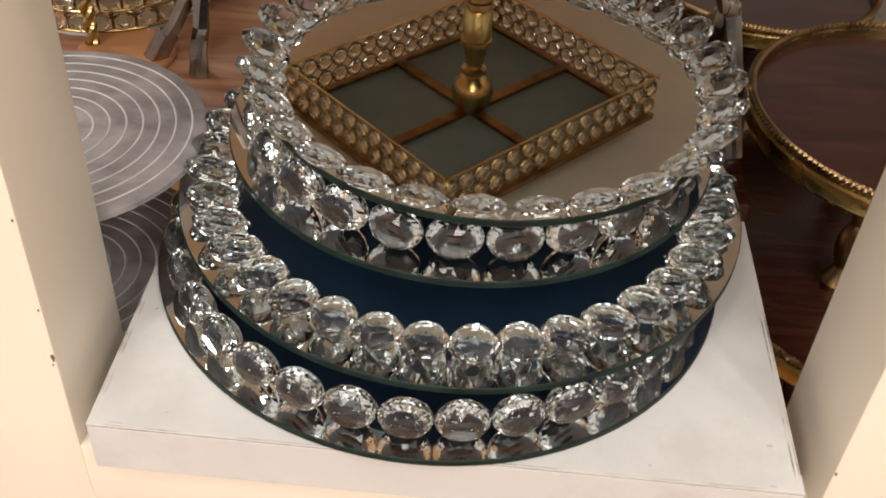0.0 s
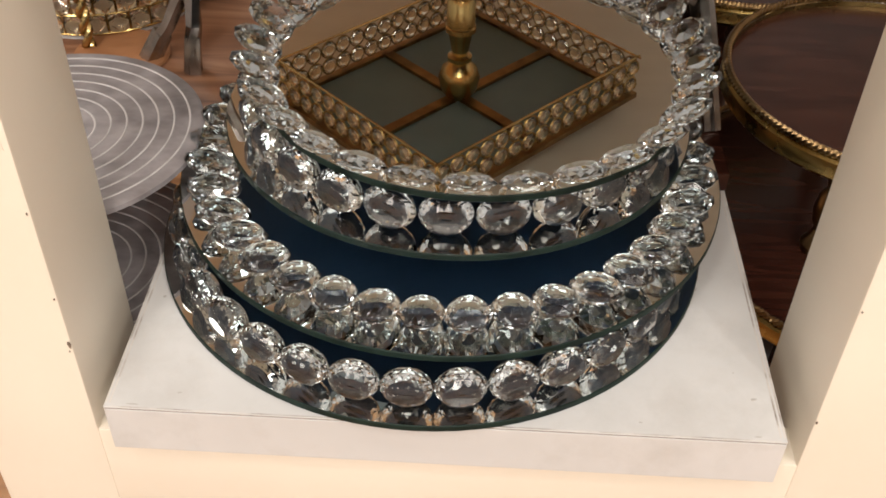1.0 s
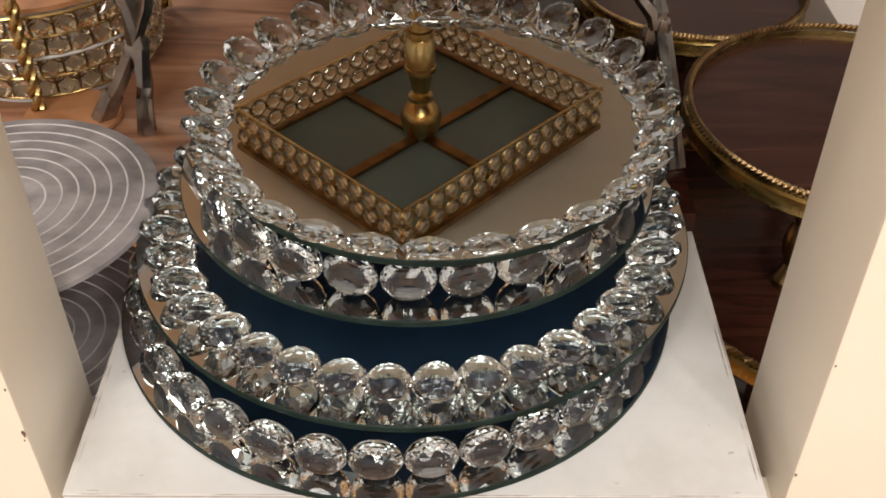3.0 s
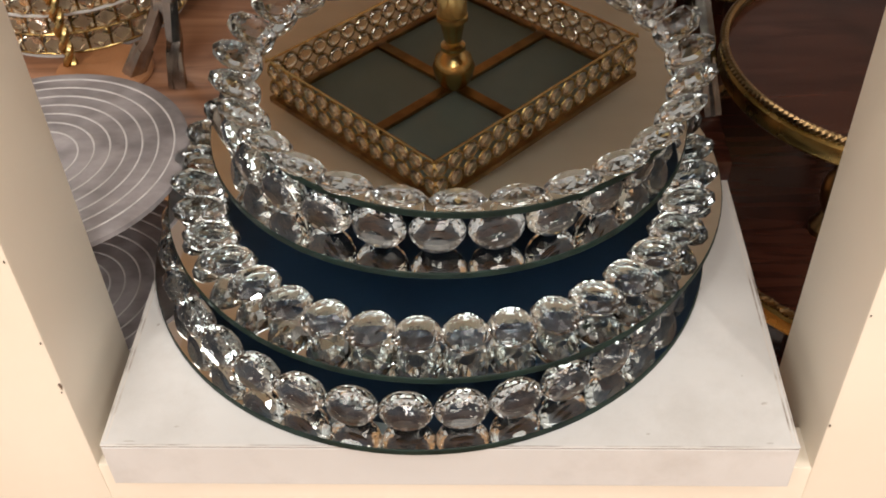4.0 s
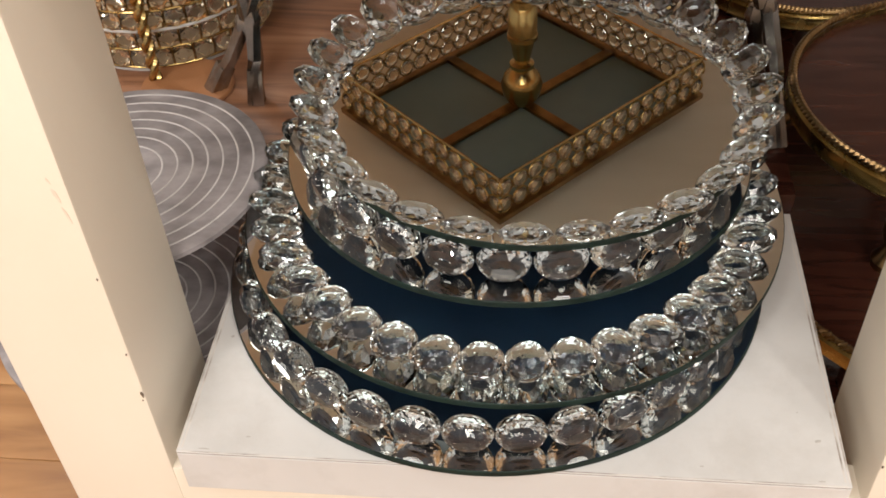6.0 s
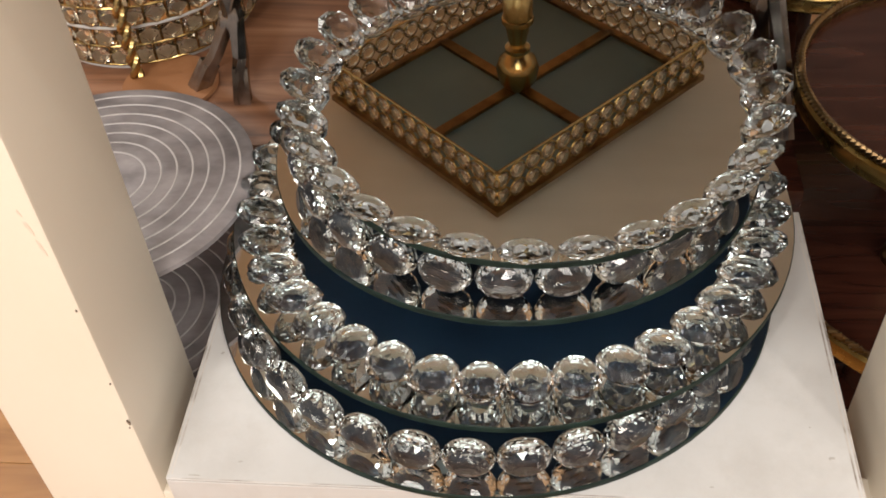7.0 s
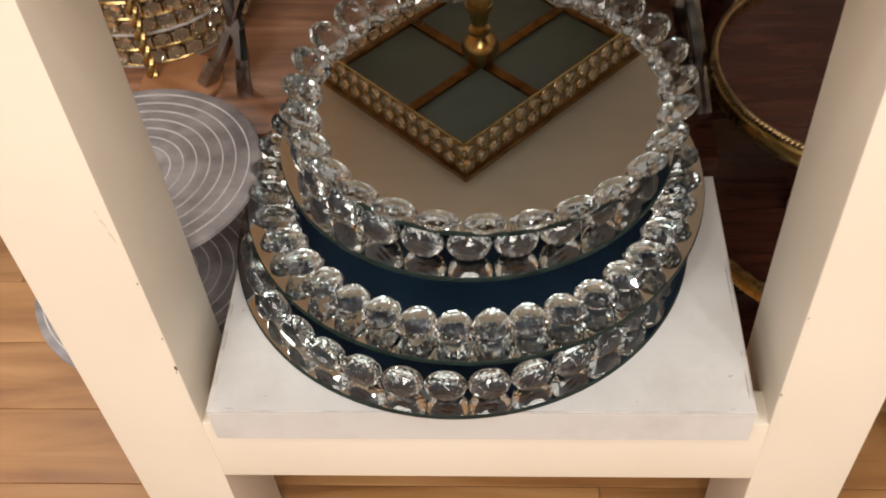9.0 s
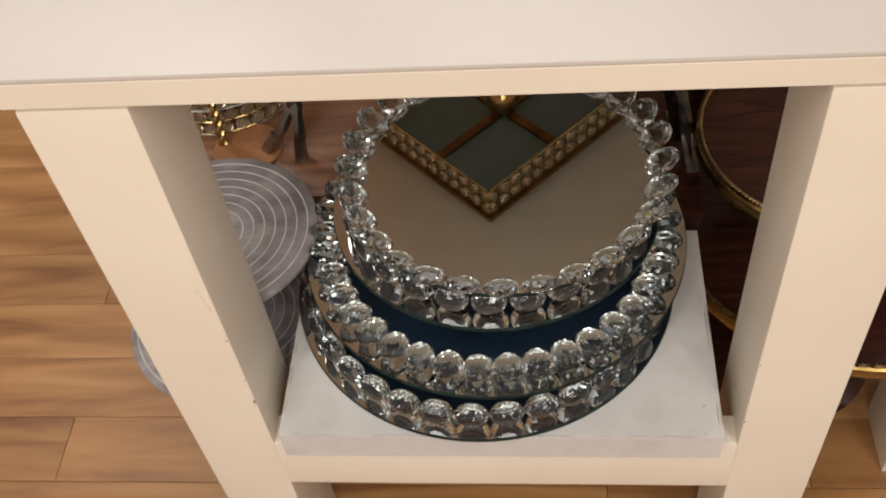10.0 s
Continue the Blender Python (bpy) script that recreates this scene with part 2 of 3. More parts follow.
# ---------------------------------------------------------------- room
def room():
    x0, x1, y0, y1 = -2.8, 2.8, -4.2, 2.8
    for name, b in (("wall_north", (x0, x1, y1, y1 + 0.1)), ("wall_south", (x0, x1, y0 - 0.1, y0)), ("wall_west", (x0 - 0.1, x0, y0 - 0.1, y1 + 0.1)), ("wall_east", (x1, x1 + 0.1, y0 - 0.1, y1 + 0.1))):
        ob = new(name, link_mesh(name, box(b[0], b[1], b[2], b[3], FLOOR_Z, CEIL_Z), WALL))
        tagged(ob, "plain grey plaster wall of the shop", "wall", kind="structure")
    ob = new("ceiling", link_mesh("ceiling", box(x0, x1, y0, y1, CEIL_Z, CEIL_Z + 0.1), CEILING))
    tagged(ob, "plain white shop ceiling, unseen, with added light panels and spots", "ceiling", kind="structure")
    for x, y, watts in SPOTS:
        lamp = thing("sparkle_spotlight", pose(x, y, CEIL_Z), "round white ceiling spotlight, unseen, added for sparkle in the crystals", "light", "ceiling spotlights")
        part("housing", lathe([(0.042, 0.0), (0.055, 0.0), (0.055, -0.012), (0.04, -0.014), (0.037, -0.006), (0.037, 0.03), (0.0, 0.03)], 32), TOPWHITE, lamp, smooth=40)
        data = bpy.data.lights.new("lamp_disc", "AREA")
        data.shape, data.size, data.energy, data.color = "DISK", 0.065, watts, LAMP_TINT
        bulb = new("lamp", data)
        bulb.parent = lamp
        bulb.matrix_basis = pose(0, 0, -0.008)
    for x, y, watts in PANELS:
        lamp = thing("added_panel_light", pose(x, y, CEIL_Z), "square white ceiling light panel, unseen, added to light the bay", "light", "ceiling panels")
        rim = bmesh.new()
        for k in range(4):
            box(-0.42, 0.39, -0.42, -0.39, -0.02, 0.0, 0.002, rim, pose(0, 0, 0, 0, 0, 90 * k))
        part("frame", rim, TOPWHITE, lamp)
        data = bpy.data.lights.new("lamp_sheet", "AREA")
        data.shape, data.size, data.energy, data.color = "SQUARE", 0.76, watts, LAMP_TINT
        bulb = new("lamp", data)
        bulb.parent = lamp
        bulb.matrix_basis = pose(0, 0, -0.01)


room()


# ---------------------------------------------------------------- the white display table
LEG_IN_L, LEG_IN_R, LEG_W, LEG_F, LEG_D = -0.2035, 0.206, 0.072, 0.012, 0.082
TOP_UNDER, TOP_UP, BACK = 0.378, 0.4, 0.92
SHELF = -0.036


def display_table(at):
    t = thing("display_table", at, "white and cream painted wooden display table with square legs", "table")
    xl, xr = LEG_IN_L - LEG_W, LEG_IN_R + LEG_W
    over = 0.03
    part("tabletop", box(xl - over, xr + over, LEG_F - 0.001, BACK, TOP_UP - 0.004, TOP_UP, 0.001), [TOPWHITE], t, "white painted top with a few scratches", smooth=40)
    part("front_edge", box(xl - over, xr + over, LEG_F - 0.0008, LEG_F + 0.02, TOP_UNDER - 0.002, TOP_UP - 0.0042, 0.0008), CREAM, t)
    part("top_liner", box(xl - over, xr + over, LEG_F + 0.021, BACK - 0.01, TOP_UNDER - 0.004, TOP_UP - 0.0045), LINER, t, "plain cream board under the top")
    for x in (xl, LEG_IN_R):
        for y in (LEG_F, BACK - LEG_D):
            part("leg", box(x, x + LEG_W, y, y + LEG_D, FLOOR_Z, TOP_UNDER - 0.0045, 0.0022), CREAM, t, smooth=40)
    part("front_rail", box(LEG_IN_L - 0.001, LEG_IN_R + 0.001, LEG_F + 0.0005, LEG_F + 0.03, -0.114, SHELF, 0.002), CREAM, t, smooth=40)
    part("shelf_board", box(-0.186, 0.186, LEG_F + 0.0305, 0.222, -0.06, SHELF, 0.001), CREAM, t)
    part("shelf_batten", box(-0.18, 0.18, 0.19, 0.215, -0.1, -0.0605), CREAM, t)
    return t


def blot(name, parent, at, w, h, material, seed, flat=0.0003, label=""):
    """A small chip or scuff with a ragged outline, just proud of the paint."""
    rnd = random.Random(seed)
    bm = bmesh.new()
    n = 11
    ring = [bm.verts.new((w * rnd.uniform(0.55, 1.0) * math.cos(2 * math.pi * i / n), h * rnd.uniform(0.5, 1.0) * math.sin(2 * math.pi * i / n), 0)) for i in range(n)]
    top = [bm.verts.new((v.co.x * 0.8, v.co.y * 0.8, flat)) for v in ring]
    bm.faces.new(top)
    for i in range(n):
        bm.faces.new((ring[i], ring[(i + 1) % n], top[(i + 1) % n], top[i]))
    return part(name, bm, material, parent, label, at=at)


TABLE = display_table(pose(0, 0, 0))
CHIP = grain(mat("bare_brown_chip", (0.1, 0.07, 0.05), 0.7), [(0.06, 0.04, 0.03), (0.2, 0.15, 0.1)], size=200)
SCUFF = grain(mat("grey_scuff", (0.4, 0.38, 0.36), 0.6), [(0.32, 0.3, 0.28), (0.5, 0.48, 0.46)], size=150)
for k, (cx, cz, w, h) in enumerate([(-0.2048, 0.0365, 0.0013, 0.0034), (-0.2052, 0.0705, 0.0007, 0.0012), (-0.2056, 0.031, 0.0006, 0.001), (-0.2054, 0.128, 0.0006, 0.0013), (0.2072, 0.004, 0.001, 0.0015), (0.2076, 0.09, 0.0006, 0.0009)]):
    blot("chip", TABLE, pose(cx, LEG_F - 0.0001, cz, 90, 0, 0), w, h, CHIP, k)
PINK = grain(mat("pink_rub", (0.62, 0.36, 0.28), 0.6), [(0.66, 0.54, 0.44), (0.7, 0.61, 0.51)], size=120)
for k, (cx, cz, w, h, turn) in enumerate([(-0.2098, 0.183, 0.0012, 0.006, 14), (-0.2082, 0.171, 0.001, 0.0065, 10), (-0.2112, 0.192, 0.0008, 0.003, 20)]):
    blot("rub_mark", TABLE, pose(cx, LEG_F - 0.0001, cz, 90, 0, 0) @ pose(0, 0, 0, 0, 0, turn), w, h, PINK, 80 + k, label="faint pink rub mark")
for k, (sx, sy, w, h, turn) in enumerate([(-0.185, 0.13, 0.012, 0.0012, 110), (-0.165, 0.135, 0.01, 0.001, 115), (0.12, 0.2, 0.006, 0.0008, 30)]):
    blot("scratch", TABLE, pose(sx, sy, TOP_UP, 0, 0, turn), w, h, SCUFF, 40 + k)

# white block on the low shelf
SEAM = grain(mat("grimy_seam", (0.25, 0.2, 0.16), 0.7), [(0.14, 0.105, 0.08), (0.58, 0.55, 0.52)], size=45, detail=8, stops=(0.32, 0.55))
blk = thing("display_block", pose(0, 0, SHELF), "scuffed white laminate display block on the low shelf", "display block")
part("edge_line", box(-0.1896, 0.1896, 0.0004, 0.2256, 0.0341, 0.0349), CHIP, blk, "dirty laminate edge")
part("top_sheet", box(-0.19, 0.19, 0.0, 0.226, 0.035, -SHELF, 0.0003), BLOCK, blk, "white top sheet with grey scuffs and dirty edges")
for k, (sx, sy, w, h, turn) in enumerate([(0.1765, 0.03, 0.0028, 0.0012, 20), (0.168, 0.05, 0.0008, 0.0006, 0), (-0.15, 0.013, 0.0016, 0.0007, 4), (0.11, 0.009, 0.0014, 0.0006, 0), (-0.178, 0.09, 0.0016, 0.0012, 30), (0.155, 0.12, 0.003, 0.0008, 60), (-0.174, 0.003, 0.005, 0.0006, 0), (0.174, 0.003, 0.003, 0.0005, 2)]):
    blot("scuff", blk, pose(sx, sy, -SHELF, 0, 0, turn), w, h, SCUFF, 60 + k, 0.00015)
for x, w in ((-0.1872, 0.0005), (-0.1893, 0.0006), (0.1868, 0.0005), (0.1892, 0.0006)):
    part("seam", box(x - w, x + w, 0.003, 0.223, -SHELF, -SHELF + 0.00012), SEAM, blk, "dirty brown seam")
part("seam", box(-0.187, 0.187, 0.0004, 0.0009, -SHELF, -SHELF + 0.00012), SEAM, blk, "dirty brown seam")
part("carcass", box(-0.19, 0.19, 0.0, 0.226, 0.0, 0.034, 0.0006), BLOCK, blk)


# ---------------------------------------------------------------- mirrored crystal cake stands
def mirror_plate(name, parent, at, r, thick, label):
    prof = [(0, 0), (r - 0.0008, 0), (r, 0.0008), (r, thick - 0.0006), (r - 0.0006, thick), (0, thick)]
    return part(name, lathe(prof, 96, mats=[1, 1, 2, 2, 0]), [SILVER_BACK, BLUE_BACK, EDGE], parent, label, 30, at)


def ring_of(name, parent, mesh, count, radius, z, tilt, cx=0.0, cy=0.0, start=0.0, wobble=0.02):
    """Stones round a circle, their tables facing outward, raised by tilt degrees."""
    for i in range(count):
        a = 2 * math.pi * i / count + start
        j = [random.uniform(-1, 1) for _ in range(4)]
        m = pose(cx + radius * math.cos(a), cy + radius * math.sin(a), z, 0, 0, math.degrees(a) + j[0] * 2.5) @ pose(0, 0, 0, 0, 90 - tilt + j[1] * 2.5, 0) @ pose(0, 0, 0, 0, 0, j[2] * 14)
        shared(name, mesh, parent, m)


STAND_LOW = thing("cake_stand", pose(-0.0155, 0.1718, 0.0), "large round mirrored cake stand ringed with clear cut crystals", "cake stand", "mirrored cake stands")
mirror_plate("base_plate", STAND_LOW, pose(0, 0, 0.0), 0.178, 0.005, "mirror disc with dark green glass edge")
big = link_mesh("crystal", cut_stone(0.0141, 0.0154, ROUND, 16, True), [CRYSTAL, DARK_VIEW])
ring_of("crystal", STAND_LOW, big, 34, 0.1618, 0.005 + 0.014, -11, start=0.06)
mirror_plate("top_plate", STAND_LOW, pose(0.0105, 0.0216, 0.0334), 0.178, 0.005, "mirror disc with dark green glass edge")
oval = link_mesh("crystal", cut_stone(0.0176, 0.0135, THIN, 14), CRYSTAL)
ring_of("crystal", STAND_LOW, oval, 38, 0.1565, 0.0384 + 0.0108, -74, 0.0105, 0.0216, start=0.02)
part("tape", box(-0.02, 0.02, -0.002, 0.006, -0.0003, 0.0), TAPE, STAND_LOW, "strip of pale clear tape", at=pose(-0.034, -0.142, 0.0333, 0, 0, -12))

STAND_UP = thing("cake_stand", pose(0.0, 0.213, 0.0665), "smaller round mirrored cake stand with flared crystal rim, stacked on another", "cake stand", "mirrored cake stands")
mirror_plate("base_plate", STAND_UP, pose(-0.002, 0.0, 0.0), 0.152, 0.005, "mirror disc with dark green glass edge")
part("foot", lathe([(0, -0.0281), (0.05, -0.0281), (0.052, -0.026), (0.04, -0.02), (0.04, -0.0002), (0, -0.0002)], 48), BLUE_BACK, STAND_UP, "low round foot under the base", 40)
round_stone = link_mesh("crystal", cut_stone(0.0147, 0.016, ROUND, 16, True), [CRYSTAL, DARK_VIEW])
ring_of("crystal", STAND_UP, round_stone, 26, 0.1335, 0.005 + 0.0146, -11, -0.001, 0.0, start=0.1)
mirror_plate("top_plate", STAND_UP, pose(0.008, -0.002, 0.0345), 0.14, 0.005, "clean mirror disc, the top of the stand")
petal = link_mesh("crystal", cut_stone(0.0166, 0.0154, LENS, 10), CRYSTAL)
ring_of("crystal", STAND_UP, petal, 28, 0.139, 0.0395 + 0.0082, -61, 0.008, -0.002, start=0.0)


# ---------------------------------------------------------------- tall square gold cake stand
def square_stand(at, wide, deep, height):
    """Oblong tray with a hanging skirt of beads on a turned pole; its underside shows in the mirror."""
    t = thing("oblong_cake_stand", at, "oblong brass pedestal cake stand with a skirt of crystal beads", "cake stand")
    hx, hy = wide / 2, deep / 2
    sides = [(0, hx, hy), (90, hy, hx), (180, hx, hy), (270, hy, hx)]
    skirt = 0.046
    part("foot", lathe([(0, 0.037), (0.045, 0.037), (0.046, 0.04), (0.02, 0.046), (0.012, 0.055), (0, 0.055)], 40), DULL_GOLD, t, smooth=40)
    part("foot_plate", box(-0.1, 0.1, -0.07, 0.07, 0.034, 0.0368, 0.0008), DULL_GOLD, t)
    part("foot_sole", box(-0.1, 0.1, -0.07, 0.07, 0.0, 0.002, 0.0005), DULL_GOLD, t)
    part("pole", lathe([(0.0, 0.055), (0.011, 0.055), (0.011, height - 0.125), (0.014, height - 0.124), (0.014, height - 0.118), (0.0125, height - 0.116), (0.0145, height - 0.112), (0.0145, height - 0.085), (0.0155, height - 0.084), (0.0155, height - 0.079), (0.0125, height - 0.077), (0.008, height - 0.052), (0.0125, height - 0.05), (0.0125, height - 0.046), (0.009, height - 0.044), (0.018, height - 0.036), (0.0215, height - 0.025), (0.019, height - 0.012), (0.013, height - 0.003), (0, height - 0.003)], 32), GOLD, t, "turned brass pole with a ball and collars", 35)
    rim = bmesh.new()
    w = 0.01
    for a, h, far in sides:
        box(-h, h - w, -far, -far + w, height - 0.003, height + 0.003, 0.0008, rim, pose(0, 0, 0, 0, 0, a))
    part("tray_frame", rim, DULL_GOLD, t)
    cross = bmesh.new()
    box(-0.006, 0.006, -hy + w, hy - w, height - 0.004, height, 0.0008, cross)
    box(-hx + w, -0.0062, -0.006, 0.006, height - 0.004, height, 0.0008, cross)
    box(0.0062, hx - w, -0.006, 0.006, height - 0.004, height, 0.0008, cross)
    part("cross_bar", cross, DULL_GOLD, t)
    for sx in (-1, 1):
        for sy in (-1, 1):
            x0, x1 = sorted((sx * 0.005, sx * (hx - w + 0.002)))
            y0, y1 = sorted((sy * 0.005, sy * (hy - w + 0.002)))
            part("pane", box(x0, x1, y0, y1, height + 0.0003, height + 0.003), PANE, t, "frosted blue-grey glass")
    bead = link_mesh("bead", cut_stone(0.0084, 0.0084, LENS, 8), BEAD)
    hoop_bm = tube([(0.0094 * math.cos(2 * math.pi * i / 12), 0.0094 * math.sin(2 * math.pi * i / 12), 0) for i in range(12)], 0.0009, 5, closed=True)
    hoop = link_mesh("hoop", hoop_bm, BAND)
    for a, h, far in sides:
        n = int(2 * h / 0.0188)
        for row in range(2):
            for i in range(n):
                x = -h + 0.01 + (2 * h - 0.02) * i / (n - 1)
                m = pose(0, 0, 0, 0, 0, a) @ pose(x, -far + 0.004, height - 0.0145 - 0.0195 * row, 90, 0, 0)
                shared("bead", bead, t, m)
                shared("hoop", hoop, t, m)
    for a, h, far in ((0, 0.1, 0.07), (90, 0.07, 0.1), (180, 0.1, 0.07), (270, 0.07, 0.1)):
        n = int(2 * h / 0.0188)
        for i in range(n):
            m = pose(0, 0, 0, 0, 0, a) @ pose(-h + 0.01 + (2 * h - 0.02) * i / (n - 1), -far + 0.003, 0.018, 90, 0, 0)
            shared("bead", bead, t, m)
            shared("hoop", hoop, t, m)
    wire = bmesh.new()
    for a, h, far in sides:
        merge(wire, tube([pose(0, 0, 0, 0, 0, a) @ Vector((-h, -far + 0.004, height - skirt)), pose(0, 0, 0, 0, 0, a) @ Vector((h, -far + 0.004, height - skirt))], 0.0012, 6))
    part("skirt_wire", wire, GOLD, t)
    return t


BOARD = 0.03
square_stand(pose(-0.009, 0.556, BOARD, 0, 0, 46), 0.29, 0.245, 0.325)

# ---------------------------------------------------------------- walnut board behind the block
def low_board(at, label, width, material):
    b = thing("low_board", at, label, "board")
    part("panel", box(0, width, -0.346, 0.32, -0.022, 0.0, 0.002), material, b, smooth=40)
    for x in (width * 0.45, width - 0.05):
        for y in (-0.15, 0.27):
            part("leg", box(x, x + 0.04, y, y + 0.04, FLOOR_Z - at.translation.z, -0.0225, 0.002), material, b)


low_board(pose(-0.36, 0.6, BOARD), "broad striped walnut board behind the white block", 0.415, WALNUT)
# right part split off; its dark wood colour stands in for shade there
low_board(pose(0.058, 0.6, -0.006), "right part of the board behind the white block, in dark mahogany colour for its shade", 0.142, MAHOGANY)


# ---------------------------------------------------------------- grey ringed plates on a stem
def ringed_plate(t, z, r, at=(0, 0)):
    plate = part("plate", lathe([(0, 0), (r - 0.006, 0), (r, 0.003), (r, 0.0065), (r - 0.0025, 0.008), (0, 0.008)], 96), STONE_GREY, t, "grey slate disc", 40, pose(at[0], at[1], z))
    k = 0
    q = 0.0275
    while q < r - 0.006:
        ring = lathe([(q, 0.0), (q + 0.0003, 0.0005), (q + 0.0012, 0.0005), (q + 0.0015, 0.0), (q, 0.0)], 96)
        part("inlay_ring", ring, RING_WHITE, plate, at=pose(0, 0, 0.0079))
        q += 0.0104
    return plate


rp = thing("tiered_plate_stand", pose(-0.271, 0.188, FLOOR_Z), "two grey slate plates with pale rings on a dark stem", "cake stand")
part("stem", lathe([(0, 0), (0.06, 0), (0.06, 0.008), (0.012, 0.02), (0.008, 0.06), (0.008, 0.276), (0, 0.276)], 32), DARK_STEM, rp, smooth=40)
ringed_plate(rp, 0.2765, 0.108, (0.002, -0.022))
part("upper_stem", lathe([(0.008, 0.2848), (0.008, 0.375), (0, 0.375)], 24), DARK_STEM, rp, smooth=40)
ringed_plate(rp, 0.3755, 0.1)
part("handle", lathe([(0.012, 0.384), (0.012, 0.387), (0.006, 0.391), (0.005, 0.415), (0.009, 0.423), (0.006, 0.431), (0, 0.433)], 24), DARK_STEM, rp, smooth=40, at=pose(-0.024, -0.004, 0))


# ---------------------------------------------------------------- mahogany trays with rope-twist brass rims
def rope(r, z, thick, turns):
    bm = bmesh.new()
    n = 360
    for strand in range(2):
        pts = []
        for i in range(n):
            a = 2 * math.pi * i / n
            w = turns * a + math.pi * strand
            pts.append(((r + thick * 0.55 * math.cos(w)) * math.cos(a), (r + thick * 0.55 * math.cos(w)) * math.sin(a), z + thick * 0.55 * math.sin(w)))
        merge(bm, tube(pts, thick * 0.62, 5, closed=True))
    return bm


def mahogany_tray(t, z, r, at=(0, 0), turns=90):
    tray = part("tray", lathe([(0, -0.006), (r - 0.004, -0.006), (r - 0.002, 0.0), (r - 0.002, 0.004), (0, 0.004)], 96), MAHOGANY, t, "polished mahogany disc", 40, pose(at[0], at[1], z))
    part("band", lathe([(r - 0.004, -0.009), (r + 0.001, -0.01), (r + 0.0035, -0.007), (r + 0.002, -0.003), (r + 0.003, 0.004), (r - 0.0018, 0.008), (r - 0.0018, -0.0062), (r - 0.004, -0.009)], 128), BAND, tray, "rounded brass band", 50)
    part("rope_rim", rope(r + 0.0008, 0.0104, 0.0031, turns), DULL_GOLD, tray, "twisted brass rope", 60)
    return tray


tr = thing("tiered_tray_stand", pose(0.321, 0.308, FLOOR_Z), "tiered round mahogany trays with brass rope rims and turned brass posts", "tray stand")
zt = 0.04 - FLOOR_Z
mahogany_tray(tr, zt, 0.124)
mahogany_tray(tr, -0.085 - FLOOR_Z, 0.19, (0.045, 0.0), 140)
part("base", lathe([(0, 0), (0.11, 0), (0.115, 0.012), (0.06, 0.03), (0.025, 0.05), (0.02, 0.2), (0.03, 0.236), (0, 0.238)], 48), MAHOGANY, tr, smooth=40)
turned = [(0.0, 0.0), (0.016, 0.0), (0.017, 0.004), (0.011, 0.009), (0.008, 0.013), (0.013, 0.02), (0.0145, 0.027), (0.012, 0.034), (0.007, 0.039), (0.009, 0.043), (0.0085, 0.05), (0.006, 0.056), (0.009, 0.074), (0.0, 0.0745)]
for px, py in ((-0.038, -0.045), (0.095, -0.03), (0.0, 0.1)):
    part("post", lathe(turned, 24), DULL_GOLD, tr, "turned brass post", 40, pose(px, py, -0.0808 - FLOOR_Z) @ Matrix.Diagonal((0.76, 0.76, 1.53, 1)))
part("top_post", lathe([(0.0, 0.0), (0.014, 0.0), (0.0145, 0.004), (0.009, 0.01), (0.0055, 0.016), (0.0055, 0.05), (0.009, 0.058), (0.0115, 0.068), (0.008, 0.078), (0.005, 0.084), (0.005, 0.15), (0, 0.15)], 28), GOLD, tr, "turned brass post", 40, pose(-0.002, -0.004, zt + 0.0042))

bt = thing("round_tray", pose(0.25, 0.578, FLOOR_Z), "low round mahogany tray with a brass rope rim on a pedestal", "tray")
mahogany_tray(bt, 0.008 - FLOOR_Z, 0.106)
part("pedestal", lathe([(0, 0), (0.1, 0), (0.1, 0.015), (0.03, 0.04), (0.02, 0.28), (0.05, 0.002 - FLOOR_Z), (0, 0.002 - FLOOR_Z)], 40), MAHOGANY, bt, smooth=40)


# ---------------------------------------------------------------- nickel twig stands
def twig_stand(at, feet, joint, tips):
    """Two facetted legs with sleeved feet that meet at a joint and branch again above it."""
    t = thing("twig_stand", at, "nickel plated stand with crossing twig-shaped legs", "stand", "nickel twig stands")
    j = Vector(joint)
    for k, p in enumerate(feet):
        p = Vector(p)
        q = j + Vector((0.004 * (1 - 2 * k), 0.003 * k, -0.008 * k))
        bend = p.lerp(q, 0.55) + Vector((0.002, -0.002, 0))
        leg = part("leg", tube([p, p.lerp(q, 0.3), bend, q], [0.0072, 0.0066, 0.006, 0.0066], 6), STEEL, t, smooth=25)
        part("sleeve", tube([p, p.lerp(q, 0.42)], [0.0086, 0.0078], 4), STEEL, leg, "worn square sleeve")
        part("knot", tube([q - Vector((0, 0, 0.008)), q, q + Vector((0, 0, 0.008))], [0.0045, 0.0075, 0.0045], 6), STEEL, leg, smooth=40)
    for p in tips:
        p = Vector(p)
        part("branch", tube([j, j.lerp(p, 0.35) + Vector((0.003, 0, 0)), j.lerp(p, 0.7), p], [0.0056, 0.0062, 0.005, 0.0055], 6), STEEL, t, smooth=25)
    return t


twig_stand(pose(-0.2065, 0.305, BOARD), [(0, 0, 0), (-0.0375, 0.0130, 0)], (0.0017, 0.0080, 0.0694), [(0.0, 0.0, 0.16), (0.03, 0.01, 0.15), (-0.006, 0.012, 0.165)])
twig_stand(pose(0.195, 0.314, -0.006), [(0, 0, 0), (-0.014, 0.048, 0)], (-0.026, 0.024, 0.105), [(-0.03, 0.03, 0.14), (-0.045, 0.03, 0.135)])


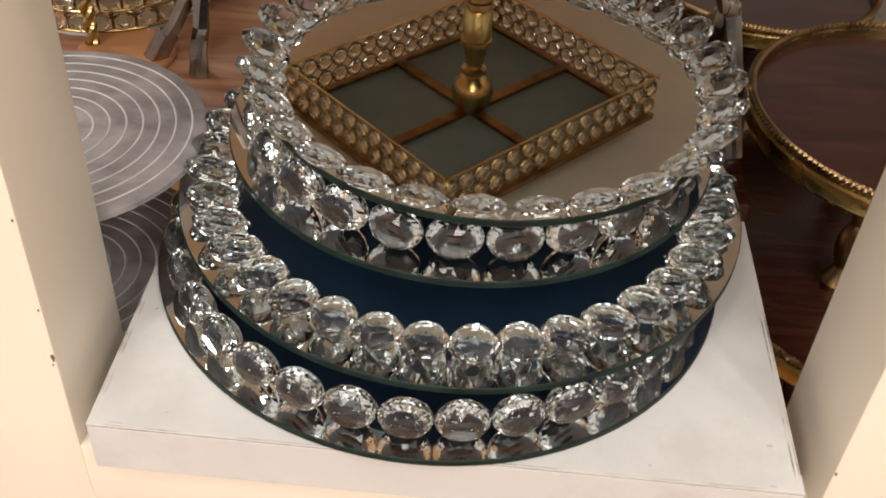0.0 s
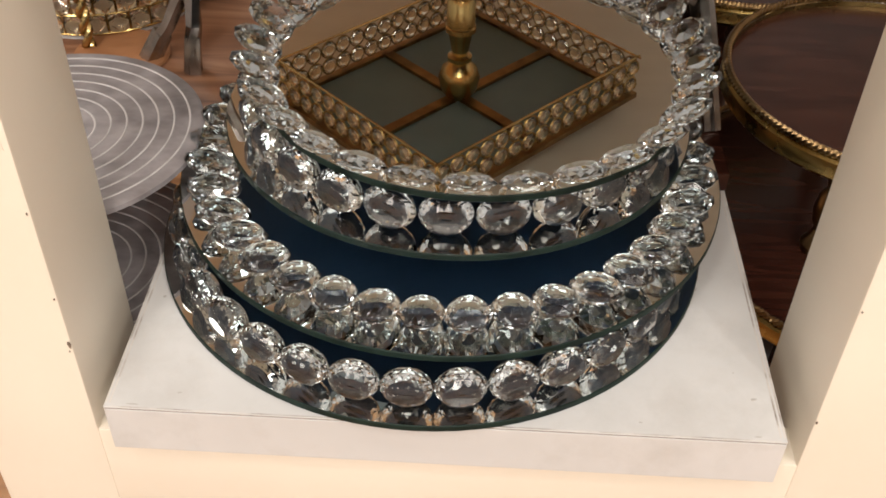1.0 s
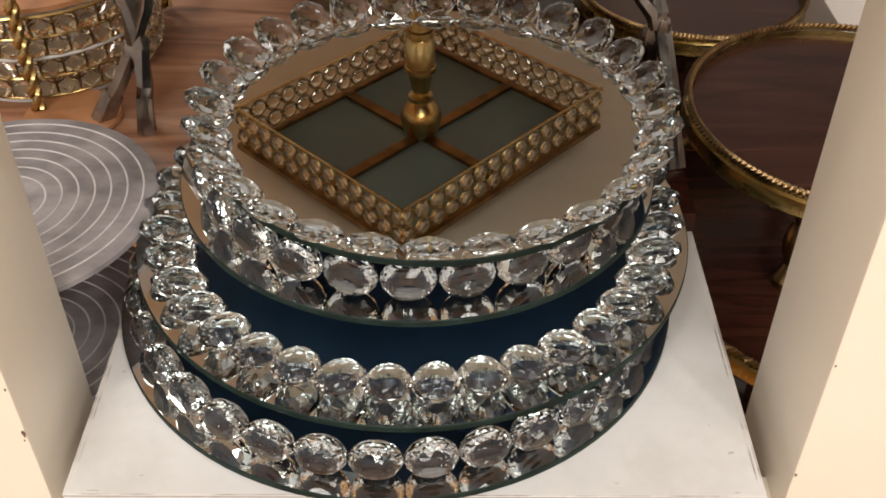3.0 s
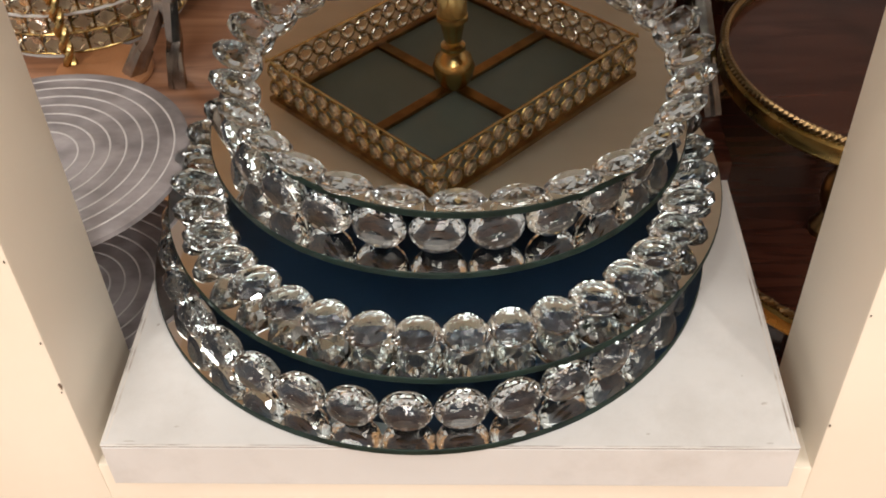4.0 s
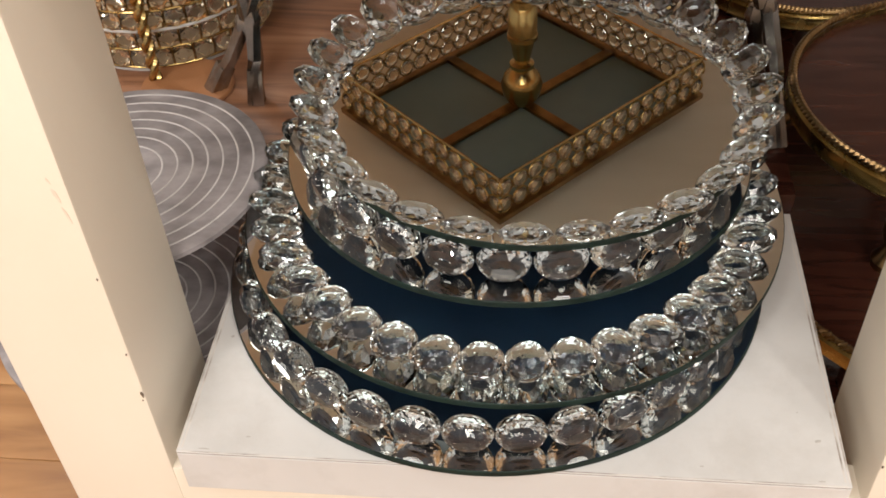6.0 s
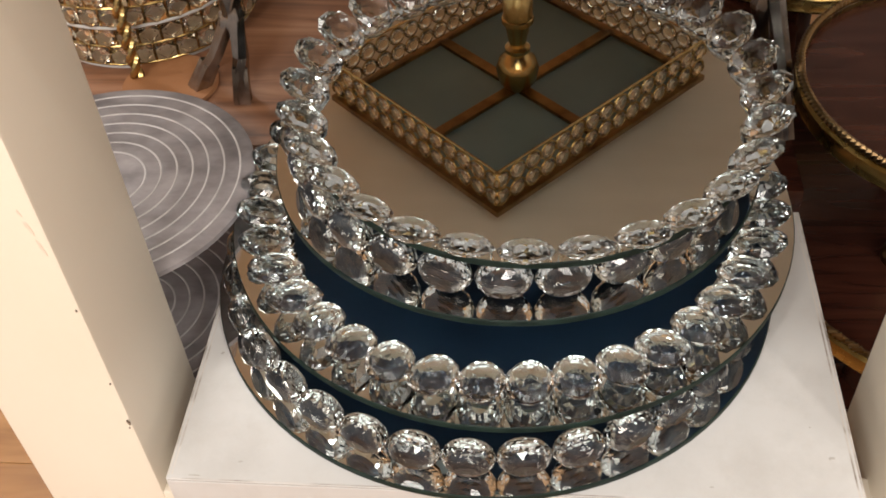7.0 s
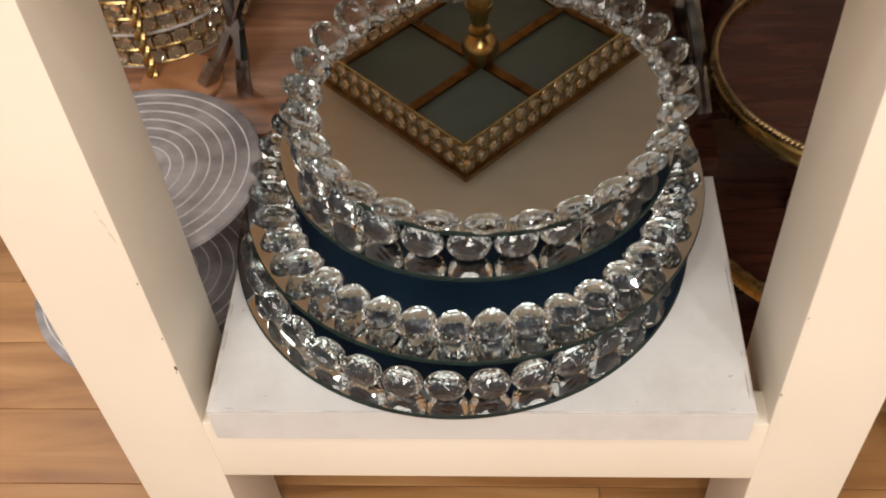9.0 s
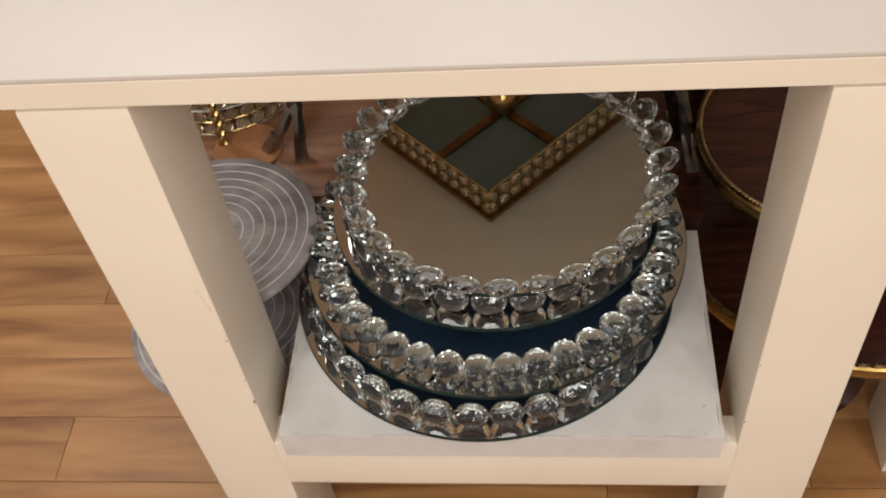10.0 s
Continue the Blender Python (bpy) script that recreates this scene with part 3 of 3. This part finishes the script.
# ---------------------------------------------------------------- gold crystal drum on twisted legs
def gold_drum(at):
    t = thing("crystal_drum", at, "round brass basket set with square crystals on twisted legs", "basket")
    r, z0 = 0.088, 0.006
    stone = link_mesh("crystal", cut_stone(0.0104, 0.0104, LENS, 4), BEAD)
    frame_bm = bmesh.new()
    for z in [z0 + 0.0165 * k for k in range(5)]:
        merge(frame_bm, tube([(r * math.cos(2 * math.pi * i / 72), r * math.sin(2 * math.pi * i / 72), z) for i in range(72)], 0.0014, 5, closed=True))
    part("hoop", frame_bm, GOLD, t)
    part("rim", tube([((r + 0.001) * math.cos(2 * math.pi * i / 72), (r + 0.001) * math.sin(2 * math.pi * i / 72), z0 + 0.033) for i in range(72)], 0.0013, 6, closed=True), BLOCK, t, "pale band between the rows", 60)
    count = 33
    # the two rows below the rim stand in for the upper rows' reflection
    for row in range(4):
        for i in range(count):
            a = 2 * math.pi * (i + 0.5 * (row % 2)) / count
            m = pose(r * math.cos(a), r * math.sin(a), z0 + 0.00825 + 0.0165 * row, 0, 0, math.degrees(a)) @ pose(0, 0, 0, 0, 90, 0)
            shared("crystal", stone, t, m @ pose(0, 0, 0, 0, 0, 90))
            shared("bar", DRUM_BAR, t, pose(r * math.cos(a + math.pi / count), r * math.sin(a + math.pi / count), z0 + 0.0165 * row))
    part("floor_pad", lathe([(0, 0.0), (r - 0.003, 0.0), (r - 0.003, 0.005), (0, 0.005)], 64), BLOCK, t, "pale base board")
    part("lid", lathe([(0, z0 + 0.067), (r - 0.004, z0 + 0.067), (r - 0.004, z0 + 0.071), (0, z0 + 0.071)], 64), TAN, t, "tan leather lid")
    for ang in (-80, 40, 160):
        a = radians(ang)
        base, head = Vector(((r + 0.016) * math.cos(a), (r + 0.016) * math.sin(a), 0.004)), Vector(((r + 0.005) * math.cos(a), (r + 0.005) * math.sin(a), 0.16))
        for strand in range(2):
            pts = []
            for k in range(61):
                w = k * 0.62 + math.pi * strand
                pts.append(base.lerp(head, k / 60) + Vector((0.0026 * math.cos(w), 0.0026 * math.sin(w), 0)))
            part("twisted_leg", tube(pts, 0.0031, 6), GOLD, t, smooth=60)
    return t


DRUM_BAR = link_mesh("bar", tube([(0, 0, 0), (0, 0, 0.0165)], 0.0011, 5), GOLD)
gold_drum(pose(-0.311, 0.430, BOARD))
# flat disc added for the round tan area below the drum
pad = thing("tan_disc", pose(-0.266, 0.322, BOARD), "round tan disc lying on the board", "coaster")
part("disc", lathe([(0, 0), (0.036, 0), (0.037, 0.002), (0.036, 0.004), (0, 0.004)], 64), TAN, pad, smooth=40)

# neighbouring white furniture
nb = thing("white_plinth", pose(0.52, 0.62, FLOOR_Z), "low white painted plinth beside the trays", "plinth")
part("body", box(-0.13, 0.25, -0.2, 0.3, 0, 0.32, 0.003), TOPWHITE, nb, smooth=40)
nt2 = thing("side_table_leg", pose(0.47, 0.2, FLOOR_Z), "white painted square leg of a neighbouring table", "table leg")
part("post", box(-0.05, 0.03, -0.06, 0.02, 0, 0.7, 0.002), CREAM, nt2, smooth=40)


# ---------------------------------------------------------------- floor of oak planks
def plank_floor():
    f = new("floor", link_mesh("floor", box(-2.9, 2.9, -4.3, 2.9, FLOOR_Z - 0.06, FLOOR_Z - 0.006), DARK_STEM))
    tagged(f, "warm oak plank floor", "floor", kind="structure")
    sizes = {}
    far = bmesh.new()
    y, k = -4.2, 0
    while y < 2.75:
        x = -2.8 - (k * 0.37) % 0.8
        while x < 2.8:
            length = random.choice((0.9, 1.2, 0.7))
            a, b = max(x, -2.8), min(x + length, 2.8) - 0.0006
            x += length
            if b - a < 0.02:
                continue
            if -1.7 < y < 1.6:
                key = round(b - a, 3)
                if key not in sizes:
                    sizes[key] = link_mesh("plank", box(0, b - a, 0, 0.0894, -0.01, 0.0, 0.0008), OAK)
                shared("plank", sizes[key], f, pose(a, y, FLOOR_Z))
            else:
                box(a, b, y, y + 0.0894, FLOOR_Z - 0.01, FLOOR_Z, 0.0, far)
        y += 0.09
        k += 1
    rest = part("planks", far, OAK, f)
    tagged(rest, "warm oak planks farther off", kind="stuff")


plank_floor()
